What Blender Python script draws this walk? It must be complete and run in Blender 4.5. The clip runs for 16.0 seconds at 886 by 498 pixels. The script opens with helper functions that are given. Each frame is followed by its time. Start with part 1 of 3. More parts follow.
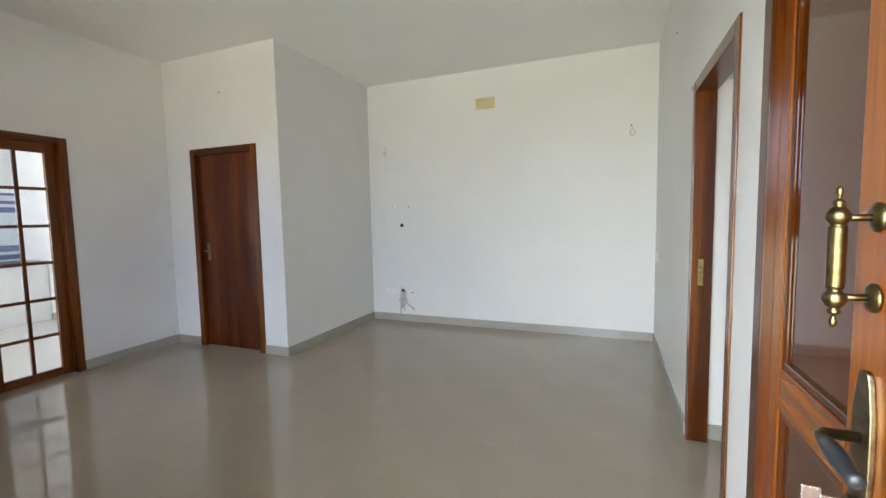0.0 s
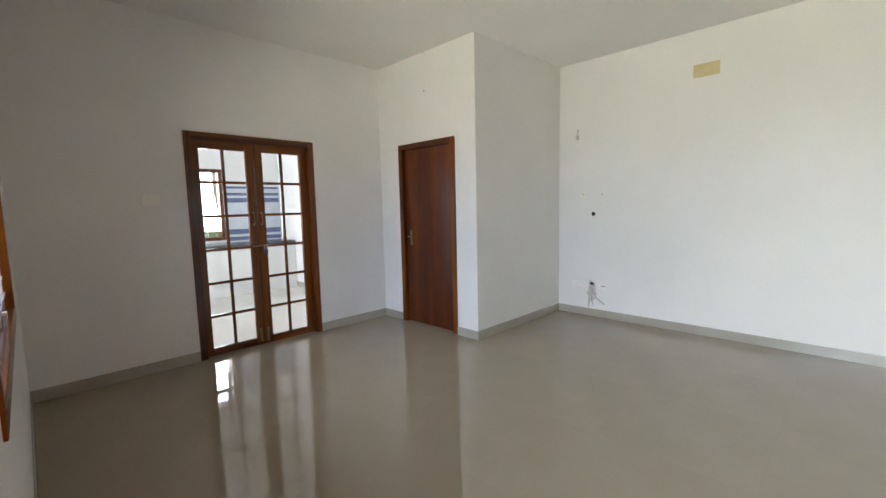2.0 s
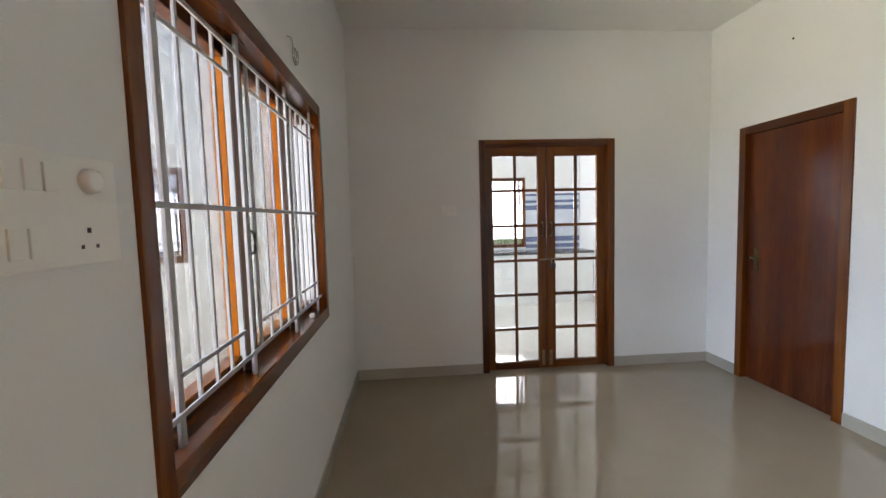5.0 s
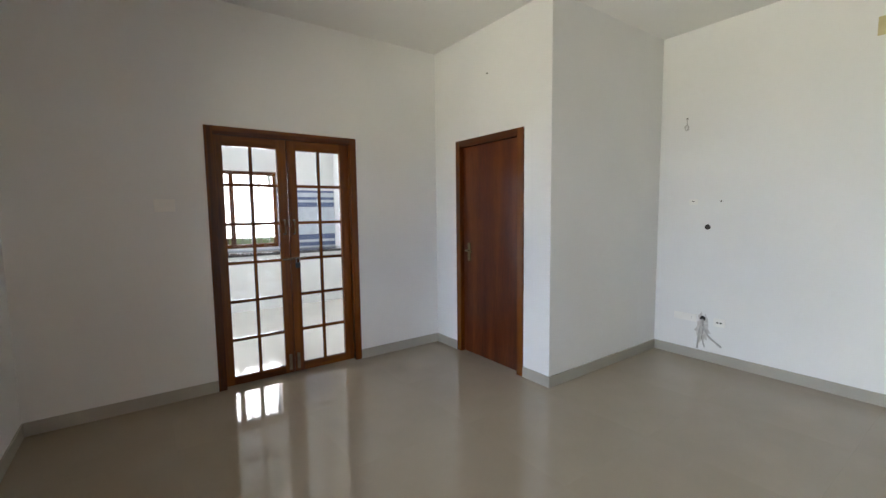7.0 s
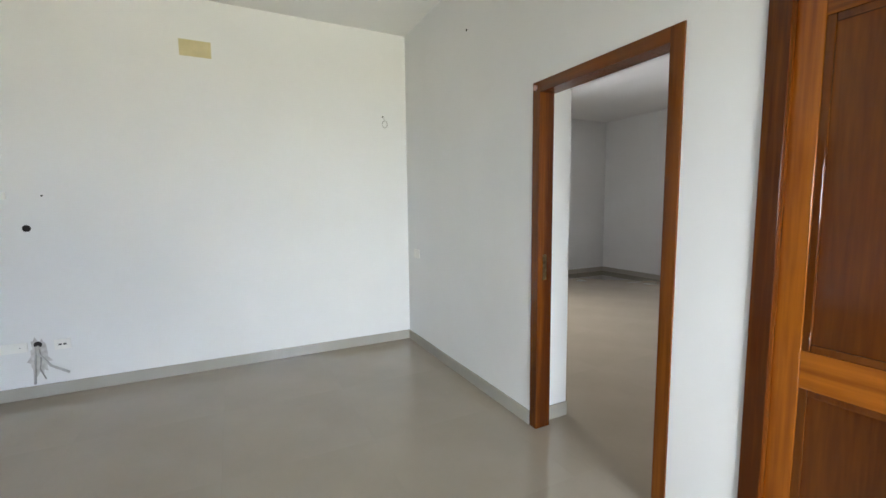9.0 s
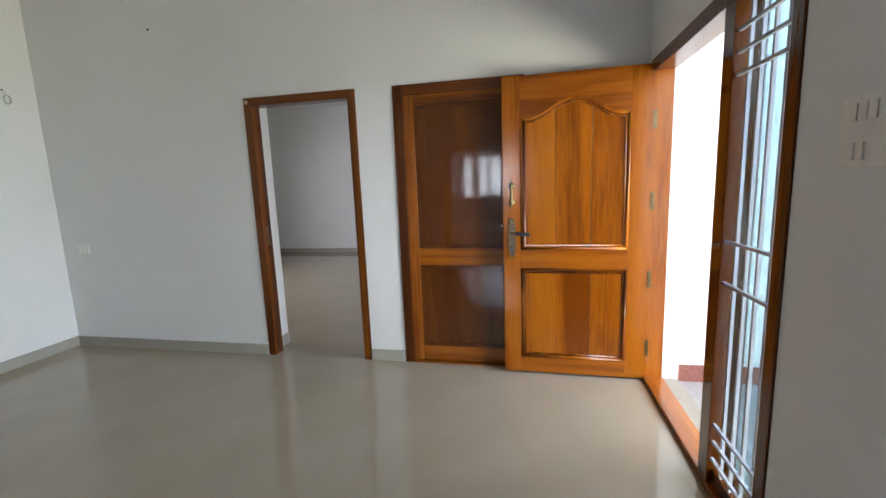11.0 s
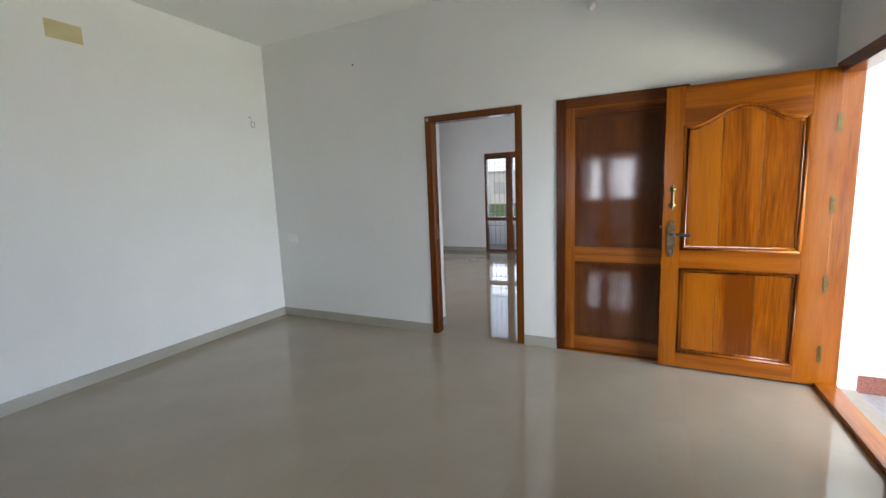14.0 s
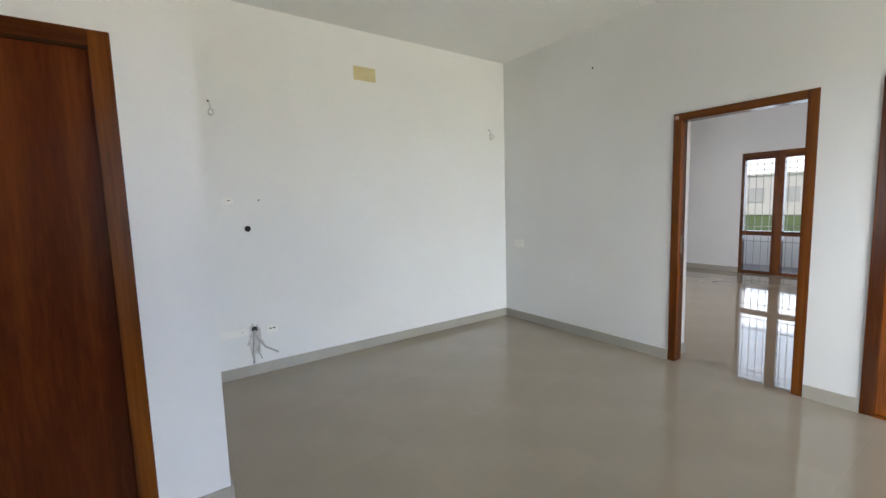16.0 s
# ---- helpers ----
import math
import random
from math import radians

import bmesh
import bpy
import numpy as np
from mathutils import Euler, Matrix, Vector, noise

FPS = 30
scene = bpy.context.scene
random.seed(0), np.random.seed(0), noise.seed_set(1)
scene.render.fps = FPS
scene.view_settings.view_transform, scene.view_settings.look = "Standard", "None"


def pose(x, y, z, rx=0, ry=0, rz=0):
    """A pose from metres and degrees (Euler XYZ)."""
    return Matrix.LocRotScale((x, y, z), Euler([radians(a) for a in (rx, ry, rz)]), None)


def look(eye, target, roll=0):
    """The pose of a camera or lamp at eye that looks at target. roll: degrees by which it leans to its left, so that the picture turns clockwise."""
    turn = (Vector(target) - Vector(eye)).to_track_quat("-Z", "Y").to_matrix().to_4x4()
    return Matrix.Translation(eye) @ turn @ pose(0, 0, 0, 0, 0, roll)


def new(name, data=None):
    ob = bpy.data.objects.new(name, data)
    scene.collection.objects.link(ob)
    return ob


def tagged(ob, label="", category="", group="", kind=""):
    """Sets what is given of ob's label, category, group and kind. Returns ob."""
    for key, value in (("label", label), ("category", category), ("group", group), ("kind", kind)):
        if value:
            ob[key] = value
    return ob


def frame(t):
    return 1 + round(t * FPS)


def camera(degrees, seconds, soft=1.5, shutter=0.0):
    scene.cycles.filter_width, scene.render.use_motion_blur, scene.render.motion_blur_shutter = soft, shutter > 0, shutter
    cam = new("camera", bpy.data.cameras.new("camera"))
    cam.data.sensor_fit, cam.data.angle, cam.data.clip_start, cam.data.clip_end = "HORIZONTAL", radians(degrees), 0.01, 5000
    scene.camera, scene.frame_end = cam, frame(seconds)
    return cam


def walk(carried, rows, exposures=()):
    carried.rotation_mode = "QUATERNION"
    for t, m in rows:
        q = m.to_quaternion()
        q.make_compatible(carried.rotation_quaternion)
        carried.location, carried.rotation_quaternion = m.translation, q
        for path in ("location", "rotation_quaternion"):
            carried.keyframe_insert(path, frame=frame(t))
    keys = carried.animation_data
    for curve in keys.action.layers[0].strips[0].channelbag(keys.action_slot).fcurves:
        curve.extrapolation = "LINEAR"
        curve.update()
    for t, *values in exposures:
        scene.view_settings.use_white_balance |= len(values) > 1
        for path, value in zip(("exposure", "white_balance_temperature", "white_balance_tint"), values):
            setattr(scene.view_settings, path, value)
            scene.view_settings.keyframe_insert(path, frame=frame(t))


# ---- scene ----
cam = camera(93.4, 16.0)

PATH = [
    (0, (-0.082, -0.078, 1.352), (-0.822, 1.774, 1.196), -1.1),
    (0.5, (-0.114, -0.056, 1.356), (-0.937, 1.759, 1.19), -1.5),
    (1, (-0.176, -0.078, 1.349), (-1.16, 1.655, 1.179), -1.6),
    (1.5, (-0.247, -0.14, 1.353), (-1.433, 1.46, 1.172), -1.5),
    (2, (-0.298, -0.106, 1.388), (-1.705, 1.301, 1.181), -1.3),
    (2.5, (-0.446, 0.071, 1.38), (-2.049, 1.247, 1.158), -1.2),
    (3, (-0.63, 0.221, 1.386), (-2.408, 1.109, 1.16), -1.3),
    (3.5, (-0.791, 0.345, 1.397), (-2.7, 0.904, 1.191), -1.7),
    (3.7, (-0.839, 0.32, 1.394), (-2.774, 0.793, 1.21), -1.8),
    (4.75, (-0.875, 0.318, 1.418), (-2.86, 0.457, 1.265), -1.6),
    (5.8, (-0.897, 0.33, 1.438), (-2.854, 0.721, 1.312), -1.4),
    (6, (-0.905, 0.36, 1.431), (-2.841, 0.845, 1.297), -1.3),
    (6.5, (-0.894, 0.425, 1.422), (-2.724, 1.216, 1.262), -1.0),
    (7, (-0.875, 0.531, 1.421), (-2.493, 1.692, 1.241), -0.7),
    (7.5, (-0.858, 0.695, 1.4), (-2.107, 2.246, 1.215), -0.6),
    (8, (-0.95, 0.782, 1.411), (-1.592, 2.666, 1.218), -0.6),
    (8.5, (-1.066, 0.801, 1.375), (-0.962, 2.79, 1.191), -0.7),
    (9, (-1.244, 0.726, 1.371), (-0.352, 2.505, 1.17), -0.6),
    (9.5, (-1.544, 0.665, 1.385), (-0.07, 2.002, 1.179), -0.4),
    (10, (-1.905, 0.57, 1.378), (-0.129, 1.464, 1.163), -0.7),
    (10.2, (-2.058, 0.542, 1.375), (-0.213, 1.282, 1.153), -1.0),
    (12.3, (-3.153, 0.678, 1.365), (-1.205, 0.963, 1.016), -2.1),
    (12.5, (-3.163, 0.691, 1.372), (-1.219, 1.009, 1.024), -2.1),
    (13, (-3.157, 0.733, 1.372), (-1.239, 1.193, 1.041), -2.2),
    (13.5, (-3.148, 0.796, 1.377), (-1.282, 1.449, 1.071), -2.2),
    (14, (-3.178, 0.859, 1.394), (-1.398, 1.729, 1.117), -2.2),
    (14.5, (-3.203, 0.91, 1.402), (-1.532, 1.982, 1.154), -2.1),
    (15, (-3.209, 0.933, 1.398), (-1.67, 2.19, 1.173), -2.0),
    (15.5, (-3.205, 0.958, 1.396), (-1.835, 2.399, 1.184), -1.9),
    (16, (-3.242, 0.965, 1.395), (-2.096, 2.591, 1.186), -1.7),
]
walk(cam, [(t, look(eye, target, roll)) for t, eye, target, roll in PATH], [(0, -0.40, 6550, 14), (3, -0.28, 6720, 14), (6.0, -0.30, 6720, 14), (7.5, -0.42, 6520, 14), (8.5, -0.30, 6450, 14), (9.5, -0.38, 6450, 14), (10.2, -0.62, 6400, 14), (12.5, -0.74, 6300, 14), (13.5, -0.76, 6300, 14), (16, -0.46, 6480, 15)])

# ---- light ----
world = bpy.data.worlds.new("sky")
scene.world = world
world.use_nodes = True
wn = world.node_tree
sky = wn.nodes.new("ShaderNodeTexSky")
sky.sky_type = "NISHITA"
sky.sun_disc = False
sky.sun_elevation, sky.sun_rotation = radians(58), radians(233)
sky.air_density, sky.dust_density = 1.0, 3.0
wn.links.new(sky.outputs["Color"], wn.nodes["Background"].inputs["Color"])
wn.nodes["Background"].inputs["Strength"].default_value = 0.15

sun_data = bpy.data.lights.new("sun", "SUN")
sun_data.energy, sun_data.angle, sun_data.color = 4.0, radians(12), (1.0, 0.95, 0.88)
sun = new("sun", sun_data)
sun.matrix_world = look((-8, -6, 16), (0, 0, 0))


def day_lamp(name, eye, target, w, h, watts, colour, spread=180):
    """An area lamp that stands in for daylight outside an opening."""
    data = bpy.data.lights.new(name, "AREA")
    data.shape, data.size, data.size_y, data.energy, data.color = "RECTANGLE", w, h, watts, colour
    data.spread = radians(spread)
    ob = new(name, data)
    ob.matrix_world = look(eye, target)
    return ob


day_lamp("front_sky", (-1.75, -3.3, 2.65), (-1.75, 3.0, 1.5), 4.4, 2.1, 980, (0.68, 0.815, 1.0))
# Added lamp in place of light thrown up by the ground.
day_lamp("front_ground", (-1.75, -3.25, 0.42), (-1.75, 3.0, 2.2), 4.4, 1.2, 545, (1.0, 0.98, 0.77))
day_lamp("kitchen_sky", (-8.4, 1.66, 1.6), (-5.0, 1.4, 2.8), 1.3, 1.2, 110, (0.95, 0.97, 1.0))
day_lamp("kitchen_side_sky", (-8.4, -3.6, 1.5), (-5.0, -2.6, 3.2), 1.0, 1.1, 90, (0.95, 0.97, 1.0))
# Added fill lamp behind an unseen opening, brightens the kitchen.
day_lamp("kitchen_garden_sky", (-6.4, -5.1, 1.4), (-6.6, 2.0, 3.0), 2.0, 1.5, 620, (0.88, 0.94, 1.0))
day_lamp("bedroom_sky", (6.6, 3.5, 1.5), (2.0, 4.2, 0.6), 1.8, 2.0, 36, (0.72, 0.86, 1.0))
# Added fill lamp that lifts the bedroom through a hidden opening.
day_lamp("bedroom_garden_sky", (1.8, 7.4, 1.8), (3.4, 1.0, 0.6), 1.6, 1.4, 200, (0.92, 0.95, 1.0), 110)

# ---- materials ----


def mat(name, rough=0.5, metal=0.0):
    m = bpy.data.materials.new(name)
    m.use_nodes = True
    b = m.node_tree.nodes["Principled BSDF"]
    b.inputs["Roughness"].default_value = rough
    b.inputs["Metallic"].default_value = metal
    return m, m.node_tree, b


def node(nt, kind, **values):
    n = nt.nodes.new(kind)
    for key, value in values.items():
        n.inputs[key].default_value = value
    return n


def ramp(nt, fac, stops):
    r = nt.nodes.new("ShaderNodeValToRGB")
    el = r.color_ramp.elements
    while len(el) < len(stops):
        el.new(0.5)
    for e, (p, c) in zip(el, stops):
        e.position, e.color = p, (*c, 1)
    nt.links.new(fac, r.inputs["Fac"])
    return r.outputs["Color"]


def coords(nt, scale):
    tc = nt.nodes.new("ShaderNodeTexCoord")
    mp = node(nt, "ShaderNodeMapping", Scale=scale)
    nt.links.new(tc.outputs["Object"], mp.inputs["Vector"])
    return mp.outputs["Vector"]


def bump(nt, b, height, strength, distance):
    bp = node(nt, "ShaderNodeBump", Strength=strength, Distance=distance)
    nt.links.new(height, bp.inputs["Height"])
    nt.links.new(bp.outputs["Normal"], b.inputs["Normal"])


def speckled(name, dark, light, scale, rough, fine=180.0, bumps=0.15, metal=0.0, spread=0.25):
    """A plain surface with cloudy variation and a fine relief."""
    m, nt, b = mat(name, rough, metal)
    v = coords(nt, (1, 1, 1))
    n1 = node(nt, "ShaderNodeTexNoise", Scale=scale, Detail=5.0)
    nt.links.new(v, n1.inputs["Vector"])
    nt.links.new(ramp(nt, n1.outputs["Fac"], [(0.5 - spread, dark), (0.5 + spread, light)]), b.inputs["Base Color"])
    n2 = node(nt, "ShaderNodeTexNoise", Scale=fine, Detail=3.0)
    nt.links.new(v, n2.inputs["Vector"])
    if bumps:
        bump(nt, b, n2.outputs["Fac"], bumps, 0.001)
    return m


def wood(name, dark, mid, light, grain="z", rough=0.24, coat=0.25, bands=9.0, stretch=0.05, gloss=0.5):
    """Varnished timber with grain along one axis; each board takes its own tone."""
    m, nt, b = mat(name, rough)
    sc = {"x": (stretch, 1, 1), "y": (1, stretch, 1), "z": (1, 1, stretch)}[grain]
    v = coords(nt, sc)
    oi = nt.nodes.new("ShaderNodeObjectInfo")
    gi = nt.nodes.new("ShaderNodeNewGeometry")
    add = nt.nodes.new("ShaderNodeVectorMath")
    add.operation = "ADD"
    shift = nt.nodes.new("ShaderNodeVectorMath")
    shift.operation = "SCALE"
    comb = nt.nodes.new("ShaderNodeCombineXYZ")
    nt.links.new(oi.outputs["Random"], comb.inputs[0])
    nt.links.new(gi.outputs["Random Per Island"], comb.inputs[1])
    nt.links.new(oi.outputs["Random"], comb.inputs[2])
    nt.links.new(comb.outputs[0], shift.inputs[0])
    shift.inputs["Scale"].default_value = 7.0
    nt.links.new(v, add.inputs[0])
    nt.links.new(shift.outputs[0], add.inputs[1])
    big = node(nt, "ShaderNodeTexNoise", Scale=bands, Detail=3.0, Distortion=0.6)
    nt.links.new(add.outputs[0], big.inputs["Vector"])
    fine = node(nt, "ShaderNodeTexNoise", Scale=90.0, Detail=4.0)
    nt.links.new(add.outputs[0], fine.inputs["Vector"])
    mix = nt.nodes.new("ShaderNodeMath")
    mix.operation = "MULTIPLY_ADD"
    mix.inputs[1].default_value = 0.35
    nt.links.new(fine.outputs["Fac"], mix.inputs[0])
    nt.links.new(big.outputs["Fac"], mix.inputs[2])
    tone = nt.nodes.new("ShaderNodeMath")
    tone.operation = "MULTIPLY_ADD"
    tone.inputs[1].default_value = 0.06
    nt.links.new(gi.outputs["Random Per Island"], tone.inputs[0])
    nt.links.new(mix.outputs[0], tone.inputs[2])
    nt.links.new(ramp(nt, tone.outputs[0], [(0.56, dark), (0.72, mid), (0.92, light)]), b.inputs["Base Color"])
    b.inputs["Coat Weight"].default_value = coat
    b.inputs["Specular IOR Level"].default_value = gloss
    b.inputs["Coat Roughness"].default_value = 0.08
    bump(nt, b, fine.outputs["Fac"], 0.06, 0.001)
    return m


WALL = speckled("wall_paint", (0.74, 0.745, 0.735), (0.79, 0.795, 0.785), 1.3, 0.55, 240, 0.10)
CEIL = speckled("ceiling_paint", (0.74, 0.74, 0.72), (0.79, 0.79, 0.77), 1.0, 0.7, 200, 0.08)
EXT = speckled("outside_paint", (0.58, 0.565, 0.53), (0.65, 0.635, 0.60), 1.5, 0.7, 150, 0.2)
TILE = speckled("vitrified_tile", (0.283, 0.234, 0.166), (0.321, 0.268, 0.195), 2.2, 0.026, 60, 0.0)
PALETILE = speckled("pale_kitchen_tile", (0.55, 0.54, 0.50), (0.62, 0.61, 0.57), 2.2, 0.08, 60, 0.0)
NEIGH = speckled("white_outside_paint", (0.78, 0.78, 0.76), (0.86, 0.86, 0.84), 0.8, 0.7, 40, 0.1)
SHADE = speckled("grey_window_panes", (0.60, 0.62, 0.63), (0.68, 0.70, 0.71), 1.0, 0.2, 40, 0.0)
GROUT = speckled("tile_grout", (0.20, 0.18, 0.15), (0.24, 0.22, 0.18), 20, 0.8)
TILE.node_tree.nodes["Principled BSDF"].inputs["IOR"].default_value = 1.6
SKIRT = speckled("skirting_tile", (0.36, 0.34, 0.29), (0.42, 0.395, 0.34), 3.0, 0.18, 60, 0.0)
GRANITE = speckled("red_granite", (0.10, 0.035, 0.03), (0.24, 0.10, 0.08), 90, 0.2, 60, 0.0)
PORCH = speckled("porch_stone", (0.16, 0.15, 0.155), (0.24, 0.23, 0.23), 30, 0.35)
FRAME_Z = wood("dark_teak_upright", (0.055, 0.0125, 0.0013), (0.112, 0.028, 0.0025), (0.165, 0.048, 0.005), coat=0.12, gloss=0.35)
FRAME_Y = wood("dark_teak_cross", (0.055, 0.0125, 0.0013), (0.112, 0.028, 0.0025), (0.165, 0.048, 0.005), "y", coat=0.12, gloss=0.35)
FRAME_X = wood("dark_teak_along", (0.055, 0.0125, 0.0013), (0.112, 0.028, 0.0025), (0.165, 0.048, 0.005), "x", coat=0.12, gloss=0.35)
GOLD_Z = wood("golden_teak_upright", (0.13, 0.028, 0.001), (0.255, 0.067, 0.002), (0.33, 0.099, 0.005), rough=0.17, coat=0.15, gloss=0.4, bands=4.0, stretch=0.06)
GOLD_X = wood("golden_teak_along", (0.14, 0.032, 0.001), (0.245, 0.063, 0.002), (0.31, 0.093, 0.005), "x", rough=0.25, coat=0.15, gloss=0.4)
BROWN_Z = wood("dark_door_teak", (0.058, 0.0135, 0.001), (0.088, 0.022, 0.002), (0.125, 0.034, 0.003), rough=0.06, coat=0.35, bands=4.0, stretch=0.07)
# Teak darkened to put shade on the window mullions.
SHADED_TEAK = wood("shaded_mullion_teak", (0.018, 0.008, 0.004), (0.030, 0.013, 0.006), (0.045, 0.020, 0.009), rough=0.45, coat=0.0, gloss=0.2)
HONEY_Z = wood("honey_teak_upright", (0.085, 0.019, 0.001), (0.21, 0.054, 0.003), (0.31, 0.092, 0.006), rough=0.16, coat=0.4)
HONEY_Y = wood("honey_teak_cross", (0.085, 0.019, 0.001), (0.21, 0.054, 0.003), (0.31, 0.092, 0.006), "y", rough=0.16, coat=0.4)
LAMIN = wood("reddish_laminate", (0.044, 0.0085, 0.002), (0.080, 0.0165, 0.004), (0.130, 0.031, 0.007), rough=0.18, coat=0.06, bands=5.0, stretch=0.09, gloss=0.3)
STEEL = speckled("painted_steel", (0.34, 0.33, 0.345), (0.41, 0.40, 0.415), 12, 0.35)
BRASS = speckled("aged_brass", (0.085, 0.064, 0.028), (0.26, 0.20, 0.09), 55, 0.34, 90, 0.1, 1.0)
BRONZE = speckled("dark_bronze", (0.10, 0.075, 0.05), (0.32, 0.25, 0.15), 60, 0.32, 90, 0.1, 1.0)
BLACK = speckled("black_plastic", (0.012, 0.012, 0.013), (0.03, 0.03, 0.03), 30, 0.4)
GRIP = speckled("dark_lever_grip", (0.012, 0.016, 0.018), (0.04, 0.045, 0.05), 30, 0.3)
PLAST = speckled("white_plastic", (0.80, 0.79, 0.75), (0.86, 0.85, 0.81), 10, 0.35)
BEIGE = speckled("beige_patch", (0.52, 0.45, 0.24), (0.62, 0.54, 0.31), 12, 0.7)
HOLE = speckled("dark_hole", (0.015, 0.014, 0.013), (0.04, 0.036, 0.03), 30, 0.9)
DIRT = speckled("plaster_smear", (0.40, 0.38, 0.35), (0.70, 0.69, 0.67), 22, 0.9, 90, 0.3)
WIRE = speckled("grey_wire", (0.20, 0.20, 0.19), (0.34, 0.33, 0.31), 20, 0.5)
PALEWIRE = speckled("pale_wire", (0.42, 0.42, 0.40), (0.56, 0.55, 0.53), 20, 0.5)
CHROME = speckled("steel_key", (0.55, 0.55, 0.55), (0.75, 0.75, 0.75), 30, 0.2, 90, 0.05, 1.0)
GRASS = speckled("grass", (0.035, 0.07, 0.015), (0.10, 0.16, 0.04), 1.2, 0.9, 30, 0.5)
LEAF = speckled("leaf", (0.03, 0.07, 0.015), (0.10, 0.18, 0.04), 3.0, 0.55, 30, 0.2)
BARK = speckled("bark", (0.10, 0.075, 0.05), (0.20, 0.16, 0.12), 8.0, 0.9, 40, 0.6)
NAVY = speckled("blue_glaze", (0.07, 0.10, 0.21), (0.12, 0.16, 0.30), 15, 0.2, 60, 0.0)
PALE = speckled("pale_blue_glaze", (0.50, 0.55, 0.62), (0.62, 0.66, 0.72), 8, 0.2, 60, 0.0)
STONE = speckled("dark_worktop", (0.03, 0.03, 0.035), (0.08, 0.08, 0.085), 80, 0.15, 60, 0.0)


def glass(name, colour, rough=0.0):
    m, nt, b = mat(name, rough)
    b.inputs["Base Color"].default_value = (*colour, 1)
    b.inputs["Transmission Weight"].default_value = 1.0
    b.inputs["IOR"].default_value = 1.45
    return m


CLEAR = glass("clear_glass", (0.97, 0.98, 0.98))
BLUE = glass("blue_tinted_glass", (0.29, 0.46, 0.55))

DIM_GREY = glass("dimming_grey_glass", (0.50, 0.52, 0.53))
# Glass darkened to hold down the overbright view through window_1.
DIMMER = glass("dimming_glass", (0.19, 0.19, 0.20))

# ---- mesh helpers ----


def box(bm, x0, x1, y0, y1, z0, z1):
    r = bmesh.ops.create_cube(bm, size=1.0)
    bmesh.ops.scale(bm, vec=(abs(x1 - x0), abs(y1 - y0), abs(z1 - z0)), verts=r["verts"])
    bmesh.ops.translate(bm, vec=((x0 + x1) / 2, (y0 + y1) / 2, (z0 + z1) / 2), verts=r["verts"])
    return bm


def boxes(*dims):
    bm = bmesh.new()
    for d in dims:
        box(bm, *d)
    return bm


def link(name, bm, material, bevel=0.0, smooth=False):
    if bevel:
        bmesh.ops.bevel(bm, geom=bm.edges[:], offset=bevel, segments=2, profile=0.7, affect="EDGES", clamp_overlap=True)
    me = bpy.data.meshes.new(name)
    bm.to_mesh(me)
    bm.free()
    me.materials.append(material)
    if smooth:
        for p in me.polygons:
            p.use_smooth = True
    return new(name, me)


def part(name, bm, material, parent, label="", bevel=0.0, smooth=False):
    """One mesh under a thing or under one of its parts."""
    ob = link(name, bm, material, bevel, smooth)
    ob.parent = parent
    return tagged(ob, label)


def structure(name, bm, material, label, category, bevel=0.0):
    return tagged(link(name, bm, material, bevel), label, category, kind="structure")


def thing(name, label, category, m=None, group="", kind=""):
    ob = new(name)
    if m:
        ob.matrix_world = m
    return tagged(ob, label, category, group, kind)


def turned(profile, steps=16):
    """A turned shape along z from pairs of height and radius."""
    bm = bmesh.new()
    rings = []
    for z, r in profile:
        rings.append([bm.verts.new((r * math.cos(2 * math.pi * k / steps), r * math.sin(2 * math.pi * k / steps), z)) for k in range(steps)])
    for a, b in zip(rings, rings[1:]):
        for k in range(steps):
            bm.faces.new((a[k], a[(k + 1) % steps], b[(k + 1) % steps], b[k]))
    bm.faces.new(rings[0][::-1])
    bm.faces.new(rings[-1])
    return bm


def moved(bm, m):
    bmesh.ops.transform(bm, matrix=m, verts=bm.verts[:])
    return bm


def tube(points, radius, sides=6):
    """A bent rod along points."""
    bm = bmesh.new()
    pts = [Vector(p) for p in points]
    rings = []
    for i, p in enumerate(pts):
        way = (pts[min(i + 1, len(pts) - 1)] - pts[max(i - 1, 0)]).normalized()
        q = way.to_track_quat("Z", "Y")
        rings.append([bm.verts.new(p + q @ Vector((radius * math.cos(2 * math.pi * k / sides), radius * math.sin(2 * math.pi * k / sides), 0))) for k in range(sides)])
    for a, b in zip(rings, rings[1:]):
        for k in range(sides):
            bm.faces.new((a[k], a[(k + 1) % sides], b[(k + 1) % sides], b[k]))
    bm.faces.new(rings[0][::-1])
    bm.faces.new(rings[-1])
    return bm


def prism(outline, y0, y1):
    """An outline in x and z, given depth along y."""
    bm = bmesh.new()
    a = [bm.verts.new((x, y0, z)) for x, z in outline]
    b = [bm.verts.new((x, y1, z)) for x, z in outline]
    bm.faces.new(a)
    bm.faces.new(b[::-1])
    for k in range(len(a)):
        n = (k + 1) % len(a)
        bm.faces.new((a[n], a[k], b[k], b[n]))
    bmesh.ops.recalc_face_normals(bm, faces=bm.faces[:])
    return bm


# ---- the house: walls in metres ----
S, N, E, W = -0.185, 4.728, 0.362, -4.566
SO, EO, WO, NO = S - 0.23, E + 0.29, W - 0.23, N + 0.23
H = 3.04
BX, BY = -3.02, 3.10


